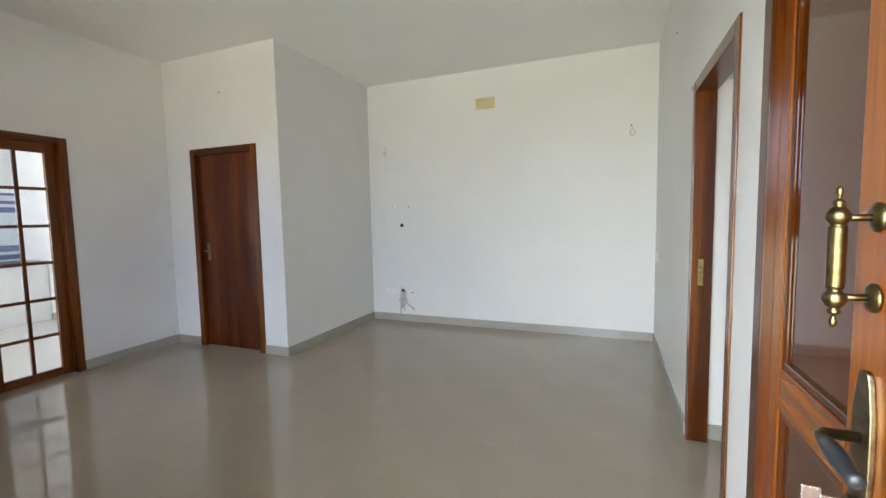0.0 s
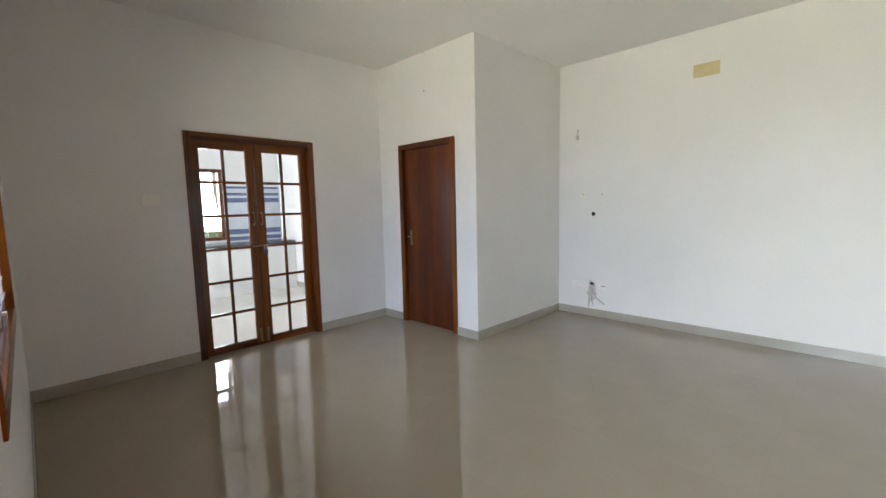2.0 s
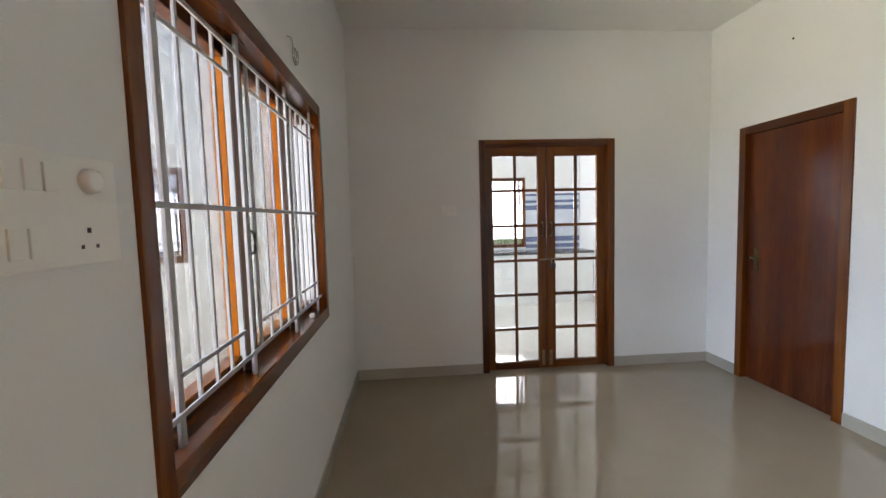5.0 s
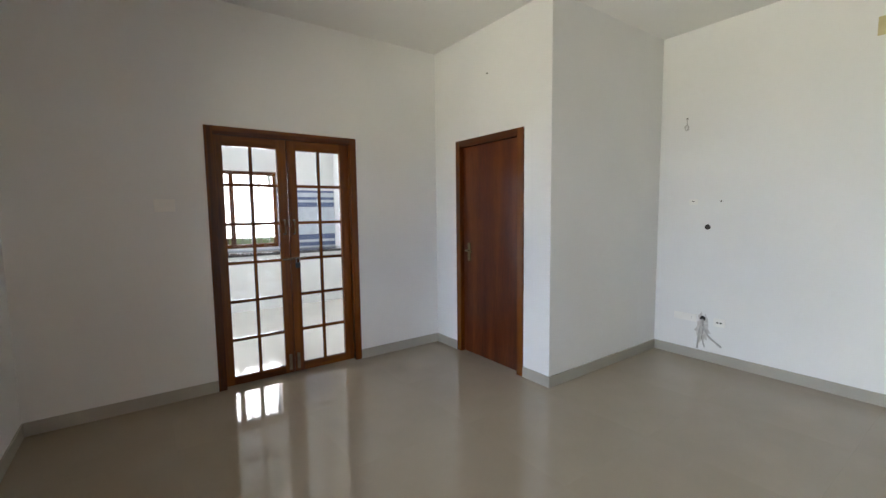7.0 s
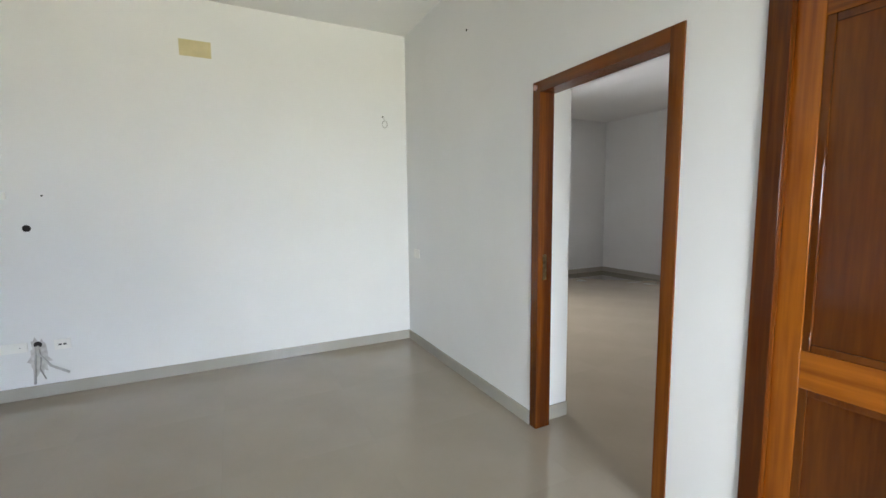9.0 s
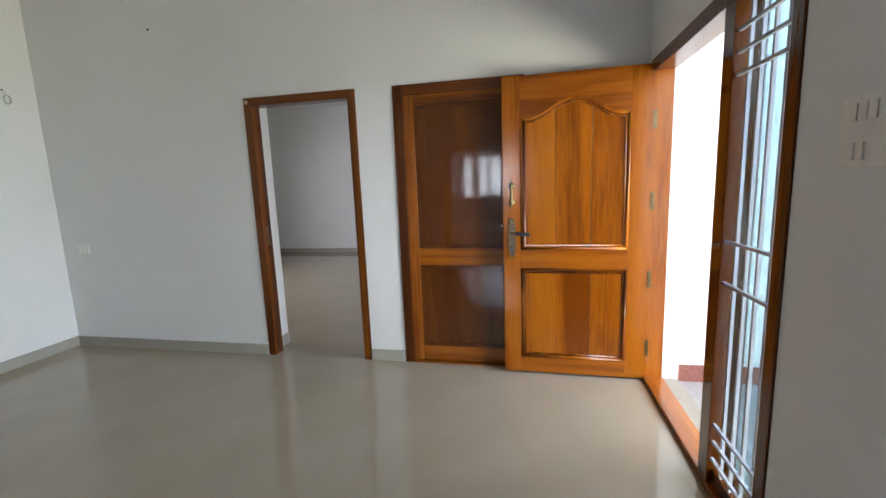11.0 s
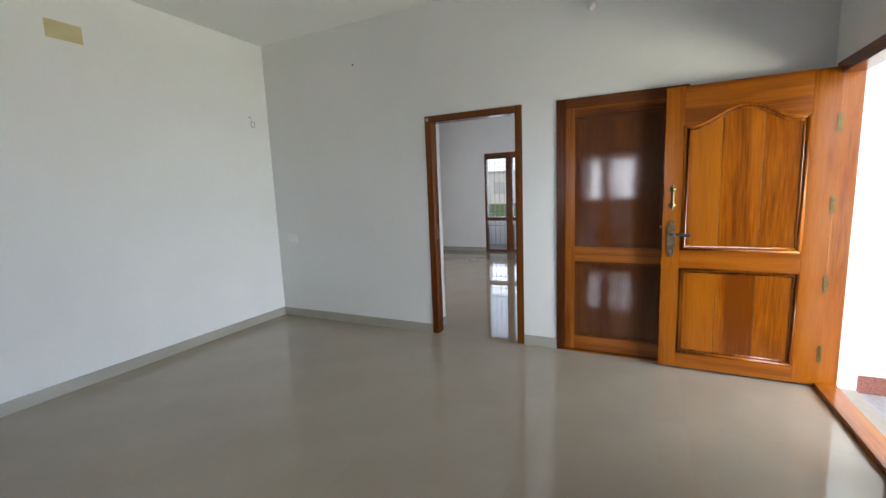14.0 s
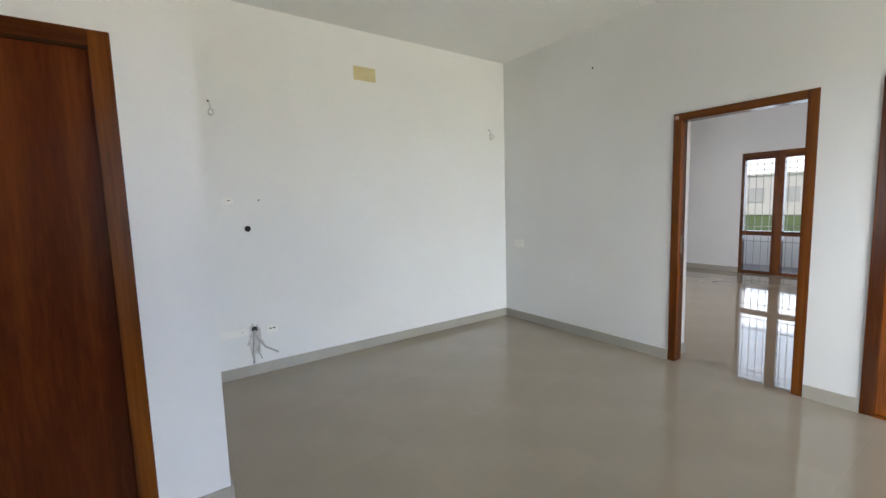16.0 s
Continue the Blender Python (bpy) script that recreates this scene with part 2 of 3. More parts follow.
def pierced(axis, a, b, u0, u1, openings, z0=-0.1, z1=H):
    """A wall of thickness a to b across one axis, from u0 to u1 along the other, with openings (u0, u1, z0, z1)."""
    bm = bmesh.new()
    cuts = sorted({u0, u1, *(o[0] for o in openings), *(o[1] for o in openings)})
    for c0, c1 in zip(cuts, cuts[1:]):
        spans = [(z0, z1)]
        for o in openings:
            if o[0] < (c0 + c1) / 2 < o[1]:
                spans = [(z0, o[2]), (o[3], z1)]
        for s0, s1 in spans:
            if s1 - s0 > 0.001:
                if axis == "x":
                    box(bm, a, b, c0, c1, s0, s1)
                else:
                    box(bm, c0, c1, a, b, s0, s1)
    return bm


structure("wall_south", pierced("y", SO, S, WO, E, [(-1.21, 0.31, -0.1, 2.075), (-3.385, -1.690, 0.858, 2.085)]), WALL, "white painted entrance wall with door and window openings", "wall")
structure("wall_east", pierced("x", E, EO, -3.2, 7.0, [(1.81, 2.727, -0.1, 2.077), (0.60, 1.526, -0.1, 2.073)]), WALL, "white painted wall with a framed doorway and a closed door", "wall")
structure("wall_north", pierced("y", N, NO, BX - 0.12, E, []), WALL, "white painted wall with patched holes and loose wires", "wall")
structure("wall_west", pierced("x", WO, W, SO, NO, [(0.948, 2.187, -0.1, 2.10)]), WALL, "white painted wall with glazed double doors", "wall")
structure("wall_wing", pierced("x", WO, W - 0.09, -4.7, SO, [(-2.45, -1.60, 1.10, 1.92)]), EXT, "cream outside wall of the wing with a window", "wall")
structure("wall_closet_front", pierced("y", BY, BY + 0.12, W, BX, [(-4.209, -3.300, -0.1, 2.10)]), WALL, "white painted projecting wall with a closed flush door", "wall")
structure("wall_closet_side", pierced("x", BX - 0.12, BX, BY + 0.12, N, []), WALL, "white painted side of the projecting wall", "wall")
structure("wall_bedroom_east", pierced("x", 5.656, 5.886, -3.2, 7.0, [(3.02, 4.085, -0.1, 2.158)]), WALL, "white painted bedroom wall with french windows", "wall")
# Hidden opening, made up for the bedroom fill lamp outside.
structure("wall_bedroom_north", pierced("y", 7.0, 7.23, E, 5.886, [(1.0, 2.6, 0.9, 2.2)]), WALL, "white painted bedroom wall", "wall")
structure("wall_bedroom_south", pierced("y", -3.43, -3.2, E, 5.886, []), WALL, "white painted bedroom wall", "wall")
structure("wall_kitchen_west", pierced("x", -8.23, -8.0, -4.7, 3.3, [(1.0, 2.33, 0.88, 2.08), (-4.2, -3.1, 0.9, 2.1)]), WALL, "white painted kitchen wall with windows", "wall")
structure("wall_kitchen_north", pierced("y", 3.3, 3.53, -8.23, WO, []), WALL, "white painted kitchen wall", "wall")
# The opening here is unseen, added to let the kitchen fill lamp in.
structure("wall_kitchen_south", pierced("y", -4.93, -4.7, -8.23, W - 0.09, [(-7.4, -5.4, 0.9, 2.2)]), WALL, "white painted kitchen wall", "wall")
structure("ceiling", boxes((-8.3, 6.0, SO, 7.3, H, H + 0.15), (-8.3, W - 0.09, -5.0, SO, H, H + 0.15), (E, 6.0, -3.5, SO, H, H + 0.15)), CEIL, "plain white painted flat ceiling", "ceiling")
structure("ceiling_porch", boxes((W - 0.09, E, -1.3, SO, H - 0.25, H - 0.1)), CEIL, "white painted porch ceiling slab", "ceiling")
structure("wall_porch_face", boxes((E - 0.003, E + 0.01, -3.2, SO, -0.3, H - 0.25)), EXT, "cream outside paint on the porch wall", "wall")
structure("ground", boxes((-120, 120, -120, 120, -0.60, -0.30)), GRASS, "green grass around the house", "ground")
structure("floor_porch", boxes((W - 0.09, E, -2.4, SO, -0.3, -0.04)), PORCH, "grey stone porch floor", "floor")

# skirting, in runs
SK = 0.09


def skirting(name, *runs):
    return structure(name, boxes(*runs), SKIRT, "grey-beige tile skirting along the wall", "baseboard", 0.002)


skirting("baseboard_north", (BX, E, N - 0.012, N, 0, SK))
skirting("baseboard_east", (E - 0.012, E, 2.729, N - 0.012, 0, SK), (E - 0.012, E, 1.528, 1.808, 0, SK), (E - 0.012, E, S, 0.598, 0, SK))
skirting("baseboard_closet", (BX, BX + 0.012, BY - 0.012, N - 0.012, 0, SK), (-3.298, BX, BY - 0.012, BY, 0, SK), (W + 0.012, -4.211, BY - 0.012, BY, 0, SK))
skirting("baseboard_west", (W, W + 0.012, 2.189, BY, 0, SK), (W, W + 0.012, S, 0.946, 0, SK))
skirting("baseboard_south", (W + 0.012, -1.212, S, S + 0.012, 0, SK))
skirting("baseboard_bedroom", (5.644, 5.656, 4.087, 7.0, 0, SK), (5.644, 5.656, -3.2, 3.018, 0, SK), (EO, 5.644, 6.988, 7.0, 0, SK), (E + 0.102, EO, 2.715, 2.727, 0, SK))
skirting("baseboard_kitchen", (-8.0, WO, 3.288, 3.3, 0, SK), (-8.0, -7.988, -4.7, 3.288, 0, SK))
structure("baseboard_porch", boxes((E - 0.015, E - 0.003, -2.4, SO, -0.04, 0.08)), GRANITE, "dark red granite skirting of the porch", "baseboard", 0.002)

# ---- doors and frames ----


def frame_y(parent, x0, x1, y0, y1, ztop, w):
    """Door frame in a wall across x: two jambs and a head."""
    part("jamb", boxes((x0, x1, y0, y0 + w, 0, ztop)), FRAME_Z, parent, bevel=0.004)
    part("jamb", boxes((x0, x1, y1 - w, y1, 0, ztop)), FRAME_Z, parent, bevel=0.004)
    part("head", boxes((x0, x1, y0 + w, y1 - w, ztop - w, ztop)), FRAME_Y, parent, bevel=0.004)


# open doorway to the bedroom
dw = tagged(new("door_frame_bedroom"), "reddish-brown varnished wooden frame of an open doorway", "door frame", kind="structure")
frame_y(dw, E - 0.008, E + 0.10, 1.81, 2.727, 2.077, 0.062)
part("strike_plate", boxes((E + 0.03, E + 0.055, 2.661, 2.666, 0.93, 1.08)), BRASS, dw, "brass strike plate")

# dark door beside it
dd = tagged(new("door_dark"), "closed dark varnished two-panel wooden door", "door", kind="structure")
frame_y(dd, E - 0.010, E + 0.11, 0.60, 1.526, 2.073, 0.068)
D0, D1 = 0.668, 1.458
lx = E + 0.02
part("stile", boxes((lx, lx + 0.04, D0, D0 + 0.075, 0.012, 2.005)), HONEY_Z, dd, bevel=0.003)
part("stile", boxes((lx, lx + 0.04, D1 - 0.075, D1, 0.012, 2.005)), HONEY_Z, dd, bevel=0.003)
for z0, z1 in ((0.012, 0.13), (0.77, 0.895), (1.93, 2.005)):
    part("rail", boxes((lx, lx + 0.04, D0 + 0.075, D1 - 0.075, z0, z1)), HONEY_Y, dd, bevel=0.003)
for z0, z1 in ((0.13, 0.77), (0.895, 1.93)):
    part("panel", boxes((lx + 0.014, lx + 0.03, D0 + 0.075, D1 - 0.075, z0, z1)), BROWN_Z, dd, "dark glossy door panel")
    for dims in ((D0 + 0.075, D0 + 0.099, z0, z1), (D1 - 0.099, D1 - 0.075, z0, z1), (D0 + 0.099, D1 - 0.099, z0, z0 + 0.024), (D0 + 0.099, D1 - 0.099, z1 - 0.024, z1)):
        part("moulding", boxes((lx + 0.003, lx + 0.016, *dims)), BROWN_Z, dd, bevel=0.005)
part("threshold", boxes((E - 0.012, E + 0.11, 0.668, 1.458, 0, 0.011)), HONEY_Y, dd)

# brown flush door in the projecting wall
bd = tagged(new("door_flush"), "closed reddish-brown laminated flush door in its frame", "door", kind="structure")
part("jamb", boxes((-4.209, -4.147, BY - 0.010, BY + 0.11, 0, 2.10)), FRAME_Z, bd, bevel=0.004)
part("jamb", boxes((-3.370, -3.300, BY - 0.010, BY + 0.11, 0, 2.10)), FRAME_Z, bd, bevel=0.004)
part("head", boxes((-4.147, -3.370, BY - 0.010, BY + 0.11, 2.038, 2.10)), FRAME_X, bd, bevel=0.004)
part("leaf", boxes((-4.144, -3.373, BY + 0.035, BY + 0.07, 0.008, 2.035)), LAMIN, bd, "reddish-brown wood-grain laminate", 0.002)
bh = part("handle_plate", boxes((-4.078, -4.038, BY + 0.029, BY + 0.037, 0.93, 1.11)), BRASS, bd, "brass handle plate", 0.003)
part("lever", tube([(-4.058, BY + 0.03, 1.035), (-4.058, BY - 0.015, 1.035), (-4.05, BY - 0.022, 1.035), (-3.96, BY - 0.022, 1.03)], 0.008, 8), BRASS, bh, "brass lever", smooth=True)

# glazed double door
gd = tagged(new("door_glazed"), "closed wooden double doors glazed with small panes", "door", kind="structure")
frame_y(gd, W - 0.11, W + 0.010, 0.948, 2.187, 2.10, 0.060)
gx0, gx1 = W - 0.085, W - 0.048
PT, PB, MU = 1.96, 0.072, 0.026
PH = (PT - PB - 5 * MU) / 6
for y0, y1, c0, c1 in ((1.010, 1.566, 1.077, 1.489), (1.570, 2.125, 1.650, 2.046)):
    leaf = part("leaf_stile", boxes((gx0, gx1, y0, c0, 0.002, 2.046)), FRAME_Z, gd, bevel=0.003)
    part("leaf_stile", boxes((gx0, gx1, c1, y1, 0.002, 2.046)), FRAME_Z, gd, bevel=0.003)
    part("rail", boxes((gx0, gx1, c0, c1, PT, 2.046)), FRAME_Y, gd, bevel=0.003)
    part("rail", boxes((gx0, gx1, c0, c1, 0.002, PB)), FRAME_Y, gd, bevel=0.003)
    cm = (c0 + c1) / 2
    part("muntin", boxes((gx0 + 0.006, gx1 - 0.006, cm - MU / 2, cm + MU / 2, PB, PT)), FRAME_Z, gd, bevel=0.004)
    for k in range(6):
        zb = PB + k * (PH + MU)
        if k:
            part("muntin", boxes((gx0 + 0.006, gx1 - 0.006, c0, c1, zb - MU, zb)), FRAME_Y, gd, bevel=0.004)
        for p0, p1 in ((c0, cm - MU / 2), (cm + MU / 2, c1)):
            pane = part("pane", boxes((gx0 + 0.016, gx0 + 0.020, p0, p1, zb, zb + PH)), CLEAR, gd)
            pane.visible_shadow = False
for y in (1.528, 1.608):
    part("pull", tube([(gx1, y, 1.24), (gx1 + 0.03, y, 1.25), (gx1 + 0.03, y, 1.35), (gx1, y, 1.36)], 0.008, 8), BRASS, gd, "brass pull handle", smooth=True)
bolt = part("bolt", tube([(gx1 + 0.012, 1.50, 1.02), (gx1 + 0.012, 1.70, 1.03)], 0.007, 8), BRONZE, gd, "sliding bolt")
part("padlock", boxes((gx1 + 0.004, gx1 + 0.028, 1.605, 1.645, 0.94, 0.985)), BLACK, bolt, "hanging black padlock", 0.005)
part("shackle", tube([(gx1 + 0.016, 1.611, 0.985), (gx1 + 0.016, 1.611, 1.02), (gx1 + 0.016, 1.625, 1.032), (gx1 + 0.016, 1.639, 1.02), (gx1 + 0.016, 1.639, 0.985)], 0.004), CHROME, bolt)
for y in (1.53, 1.60):
    part("tower_bolt", boxes((gx1, gx1 + 0.012, y - 0.012, y + 0.012, 0.03, 0.17)), BRONZE, gd, "dark tower bolt", 0.003)

# entrance frame with sidelight
en = tagged(new("door_frame_entrance"), "varnished wooden entrance frame with a barred sidelight", "door frame", kind="structure")
fy0, fy1 = S - 0.11, S + 0.008
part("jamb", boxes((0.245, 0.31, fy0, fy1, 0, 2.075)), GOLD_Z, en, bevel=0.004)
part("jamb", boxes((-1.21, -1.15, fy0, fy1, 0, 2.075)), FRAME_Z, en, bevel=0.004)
# Darker teak than the other frame members, shade put into its colour.
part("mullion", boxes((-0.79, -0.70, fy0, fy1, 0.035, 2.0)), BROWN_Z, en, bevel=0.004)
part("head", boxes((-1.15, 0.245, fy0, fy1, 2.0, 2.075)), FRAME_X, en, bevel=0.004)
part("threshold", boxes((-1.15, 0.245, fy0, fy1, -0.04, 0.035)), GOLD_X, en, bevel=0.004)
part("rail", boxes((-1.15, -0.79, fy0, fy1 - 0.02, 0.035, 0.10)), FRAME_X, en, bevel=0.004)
pane = part("pane", boxes((-1.15, -0.79, S - 0.050, S - 0.045, 0.10, 2.0)), BLUE, en, "blue-grey pane added to dim the kitchen behind")
pane.visible_shadow = False
for x in (-1.09, -1.01, -0.93, -0.85):
    part("bar", boxes((x - 0.006, x + 0.006, S - 0.03, S - 0.018, 0.10, 1.99)), STEEL, en, "white painted steel bar")
for z in (0.15, 0.23, 0.31, 0.93, 1.10, 1.73, 1.81, 1.89):
    part("bar", boxes((-1.15, -0.775, S - 0.017, S - 0.005, z - 0.006, z + 0.006)), STEEL, en)
part("keeper", boxes((-0.701, -0.694, S - 0.05, S - 0.03, 0.93, 1.08)), BRASS, en, "brass lock keeper")

# the open entrance leaf, built along x from its hinge, seen face towards -y
LW, LH, LT = 0.945, 2.030, 0.040
turn = 88.4
leaf_pose = pose(0.243, S - 0.012, 0.014, 0, 0, turn)
ed = thing("entrance_door", "open golden teak panelled entrance door, folded back towards the wall", "door", leaf_pose)
A0, A1 = 0.14, 0.828


def shoulder(s):
    """The arched lower edge of the top rail."""
    u = (s - A0) / (A1 - A0)
    return 1.765 + 0.115 * (0.5 - 0.5 * math.cos(2 * math.pi * min(max((u - 0.06) / 0.88, 0), 1)))


curve = [(A0 + (A1 - A0) * k / 28, shoulder(A0 + (A1 - A0) * k / 28)) for k in range(29)]
part("stile", boxes((0, A0, 0, LT, 0, LH)), GOLD_Z, ed, bevel=0.003)
part("stile", boxes((A1, LW, 0, LT, 0, LH)), GOLD_Z, ed, bevel=0.003)
part("rail", boxes((A0, A1, 0, LT, 0, 0.11)), GOLD_X, ed, bevel=0.003)
part("rail", boxes((A0, A1, 0, LT, 0.755, 0.885)), GOLD_X, ed, bevel=0.003)
part("rail", prism([(A0, LH), *curve, (A1, LH)], 0, LT), GOLD_X, ed)
for k in range(3):
    s0, s1 = A0 + (A1 - A0) * k / 3, A0 + (A1 - A0) * (k + 1) / 3
    part("board", boxes((s0 + 0.0008, s1 - 0.0008, 0.010, 0.030, 0.885, 1.90)), GOLD_Z, ed, bevel=0.0022)
for k in range(3):
    s0, s1 = A0 + (A1 - A0) * k / 3, A0 + (A1 - A0) * (k + 1) / 3
    part("board", boxes((s0 + 0.0008, s1 - 0.0008, 0.010, 0.030, 0.11, 0.755)), GOLD_Z, ed, bevel=0.0022)
MO = 0.013


def bead(inset, face, rad, wood_mat):
    """Two closed mouldings, set in from the edges of the upper and lower panel."""
    a, b = A0 + inset, A1 - inset
    arch = [(min(max(u, a), b), face, z - inset - 0.002) for u, z in curve[1:-1]]
    part("moulding", tube([(a, face, 0.885 + inset), (a, face, shoulder(A0) - inset), *arch, (b, face, shoulder(A1) - inset), (b, face, 0.885 + inset), (a, face, 0.885 + inset)], rad, 8), wood_mat, ed, "panel moulding", smooth=True)
    part("moulding", tube([(a, face, 0.11 + inset), (a, face, 0.755 - inset), (b, face, 0.755 - inset), (b, face, 0.11 + inset), (a, face, 0.11 + inset)], rad, 8), wood_mat, ed, "panel moulding", smooth=True)


for face, inner in ((0.006, 0.011), (LT - 0.006, LT - 0.011)):
    bead(0.008, face, MO, GOLD_Z)
    bead(0.028, inner, 0.008, HONEY_Z)
for z in (0.22, 0.69, 1.20, 1.70):
    part("hinge", boxes((-0.005, 0.016, -0.003, 0.003, z - 0.055, z + 0.055)), BRASS, ed, "brass butt hinge")
# pull handle
half = [(-0.102, 0.002), (-0.099, 0.005), (-0.092, 0.006), (-0.088, 0.003), (-0.084, 0.003), (-0.081, 0.009), (-0.077, 0.009), (-0.074, 0.006), (-0.071, 0.011), (-0.063, 0.0165), (-0.055, 0.0165), (-0.049, 0.011), (-0.046, 0.009), (-0.044, 0.0125), (-0.040, 0.0125)]
HANDLE = half + [(-z, rad) for z, rad in reversed(half)]
ph = part("pull_handle", moved(turned(HANDLE, 20), Matrix.Translation((0.885, -0.045, 1.268)) @ Matrix.Diagonal((0.86, 0.86, 1.0, 1))), BRASS, ed, "turned brass pull handle", smooth=True)
for dz in (-0.057, 0.057):
    part("post", tube([(0.885, -0.042, 1.268 + dz), (0.885, 0.0, 1.268 + dz)], 0.005, 10), BRASS, ph, smooth=True)
    part("rose", moved(turned([(0, 0.021), (0.004, 0.021), (0.009, 0.012)], 20), Matrix.Translation((0.885, 0, 1.268 + dz)) @ pose(0, 0, 0, 90)), BRASS, ph, smooth=True)
# lock plate and lever
outline = []
for k in range(32):
    a = 2 * math.pi * k / 32
    z = 0.135 * math.sin(a)
    w = 0.026 * (1 if abs(z) < 0.07 else 1 - 0.30 * (abs(z) - 0.07) / 0.065)
    outline.append((0.885 + w * (1 if math.cos(a) > 0 else -1) * abs(math.cos(a)) ** 0.35, 0.970 + z))
lp = part("lock_plate", prism(outline, -0.008, 0.0), BRONZE, ed, "aged bronze lock plate", 0.002)
part("lever", tube([(0.885, -0.006, 1.005), (0.885, -0.050, 1.005), (0.878, -0.056, 1.005), (0.858, -0.057, 1.005)], 0.008, 10), BRONZE, lp, smooth=True)
part("grip", moved(turned([(0, 0.009), (0.02, 0.012), (0.055, 0.013), (0.085, 0.010), (0.090, 0.011), (0.097, 0.009)], 16), Matrix.Translation((0.860, -0.057, 1.005)) @ pose(0, 0, 0, 0, -94)), GRIP, lp, "dark lever grip", smooth=True)
part("keyhole", moved(turned([(0, 0.010), (0.012, 0.010)], 14), Matrix.Translation((0.885, -0.006, 0.905)) @ pose(0, 0, 0, 90)), BRASS, lp)
part("key", boxes((0.882, 0.888, -0.050, -0.016, 0.902, 0.908), (0.883, 0.887, -0.072, -0.048, 0.892, 0.918)), CHROME, lp, "steel key in the lock", 0.001)
part("key_tag", boxes((0.878, 0.892, -0.046, -0.042, 0.862, 0.900)), CHROME, lp, "small steel key tag", 0.002)
part("latch_bolt", boxes((LW, LW + 0.018, 0.012, 0.026, 1.045, 1.060)), CHROME, ed, "steel latch bolt", 0.002)

# the leaf hangs the other way round: its handles face the room
for ob in ed.children_recursive:
    ob.data.transform(Matrix.Diagonal((1, -1, 1, 1)))
    ob.data.flip_normals()

# ---- window beside the entrance ----
wi = tagged(new("window_1"), "wide three-bay wooden window with a white steel grille", "window", kind="structure")
X0, X1, Z0, Z1 = -3.385, -1.690, 0.858, 2.085
wy0, wy1 = S - 0.13, S + 0.010
JW = 0.052
part("window_frame", boxes((X0, X0 + JW, wy0, wy1, Z0, Z1)), FRAME_Z, wi, bevel=0.005)
part("window_frame", boxes((X1 - JW, X1, wy0, wy1, Z0, Z1)), FRAME_Z, wi, bevel=0.005)
part("window_frame", boxes((X0 + JW, X1 - JW, wy0, wy1, Z1 - 0.065, Z1)), FRAME_X, wi, bevel=0.005)
part("window_sill", boxes((X0 + JW, X1 - JW, wy0, wy1, Z0, Z0 + 0.065)), FRAME_X, wi, bevel=0.005)
IX0, IX1, IZ0, IZ1 = X0 + JW, X1 - JW, Z0 + 0.065, Z1 - 0.065
LEGS = (-3.265, -2.813, -2.290, -1.840)
POSTS = (-2.900, -2.345)
for x in POSTS:
    # Mullion colour carries its light: shaded front dark, lit outer side golden.
    mull = part("mullion", boxes((x - 0.027, x + 0.025, S - 0.073, S - 0.045, IZ0, IZ1)), SHADED_TEAK, wi, "mullion front, darkened for shade", 0.004)
    part("glazing_bead", boxes((x - 0.024, x + 0.024, S - 0.086, S - 0.073, IZ0, IZ1)), STEEL, wi, "pale strip behind the mullion front", 0.002)
    part("outer_post", boxes((x - 0.020, x + 0.0245, S - 0.129, S - 0.086, IZ0, IZ1)), GOLD_Z, wi, "outer side of the mullion, golden for the light on it", 0.003)
    part("latch_plate", boxes((x - 0.012, x + 0.010, S - 0.046, S - 0.042, 1.255, 1.415)), BRONZE, mull, "dark latch plate")
    hx = x - 0.004
    part("handle", tube([(hx, S - 0.042, 1.32), (hx, S - 0.027, 1.328), (hx, S - 0.025, 1.34), (hx, S - 0.025, 1.38), (hx, S - 0.027, 1.392), (hx, S - 0.042, 1.40)], 0.0055, 8), BLACK, mull, "black sash handle", smooth=True)
part("sash_stile", boxes((IX0, IX0 + 0.034, S - 0.121, S - 0.060, IZ0 + 0.055, IZ1 - 0.055)), STEEL, wi, "pale painted sash stile", 0.003)
for b0, b1 in ((IX0, POSTS[0] - 0.027), (POSTS[0] + 0.025, POSTS[1] - 0.027), (POSTS[1] + 0.025, IX1)):
    sy0, sy1 = S - 0.129, S - 0.078
    sash = part("sash_rail", boxes((b0, b1, sy0, sy1, IZ0, IZ0 + 0.055)), FRAME_X, wi, bevel=0.003)
    part("sash_rail", boxes((b0, b1, sy0, sy1, IZ1 - 0.055, IZ1)), FRAME_X, wi, bevel=0.003)
    pane = part("pane", boxes((b0, b1, S - 0.1265, S - 0.124, IZ0 + 0.055, IZ1 - 0.055)), DIMMER, sash)
    pane.visible_shadow = False
part("stopper", boxes((-3.115, -3.085, S - 0.035, S - 0.012, IZ0, IZ0 + 0.018)), PLAST, wi, "small white plastic stopper", 0.003)
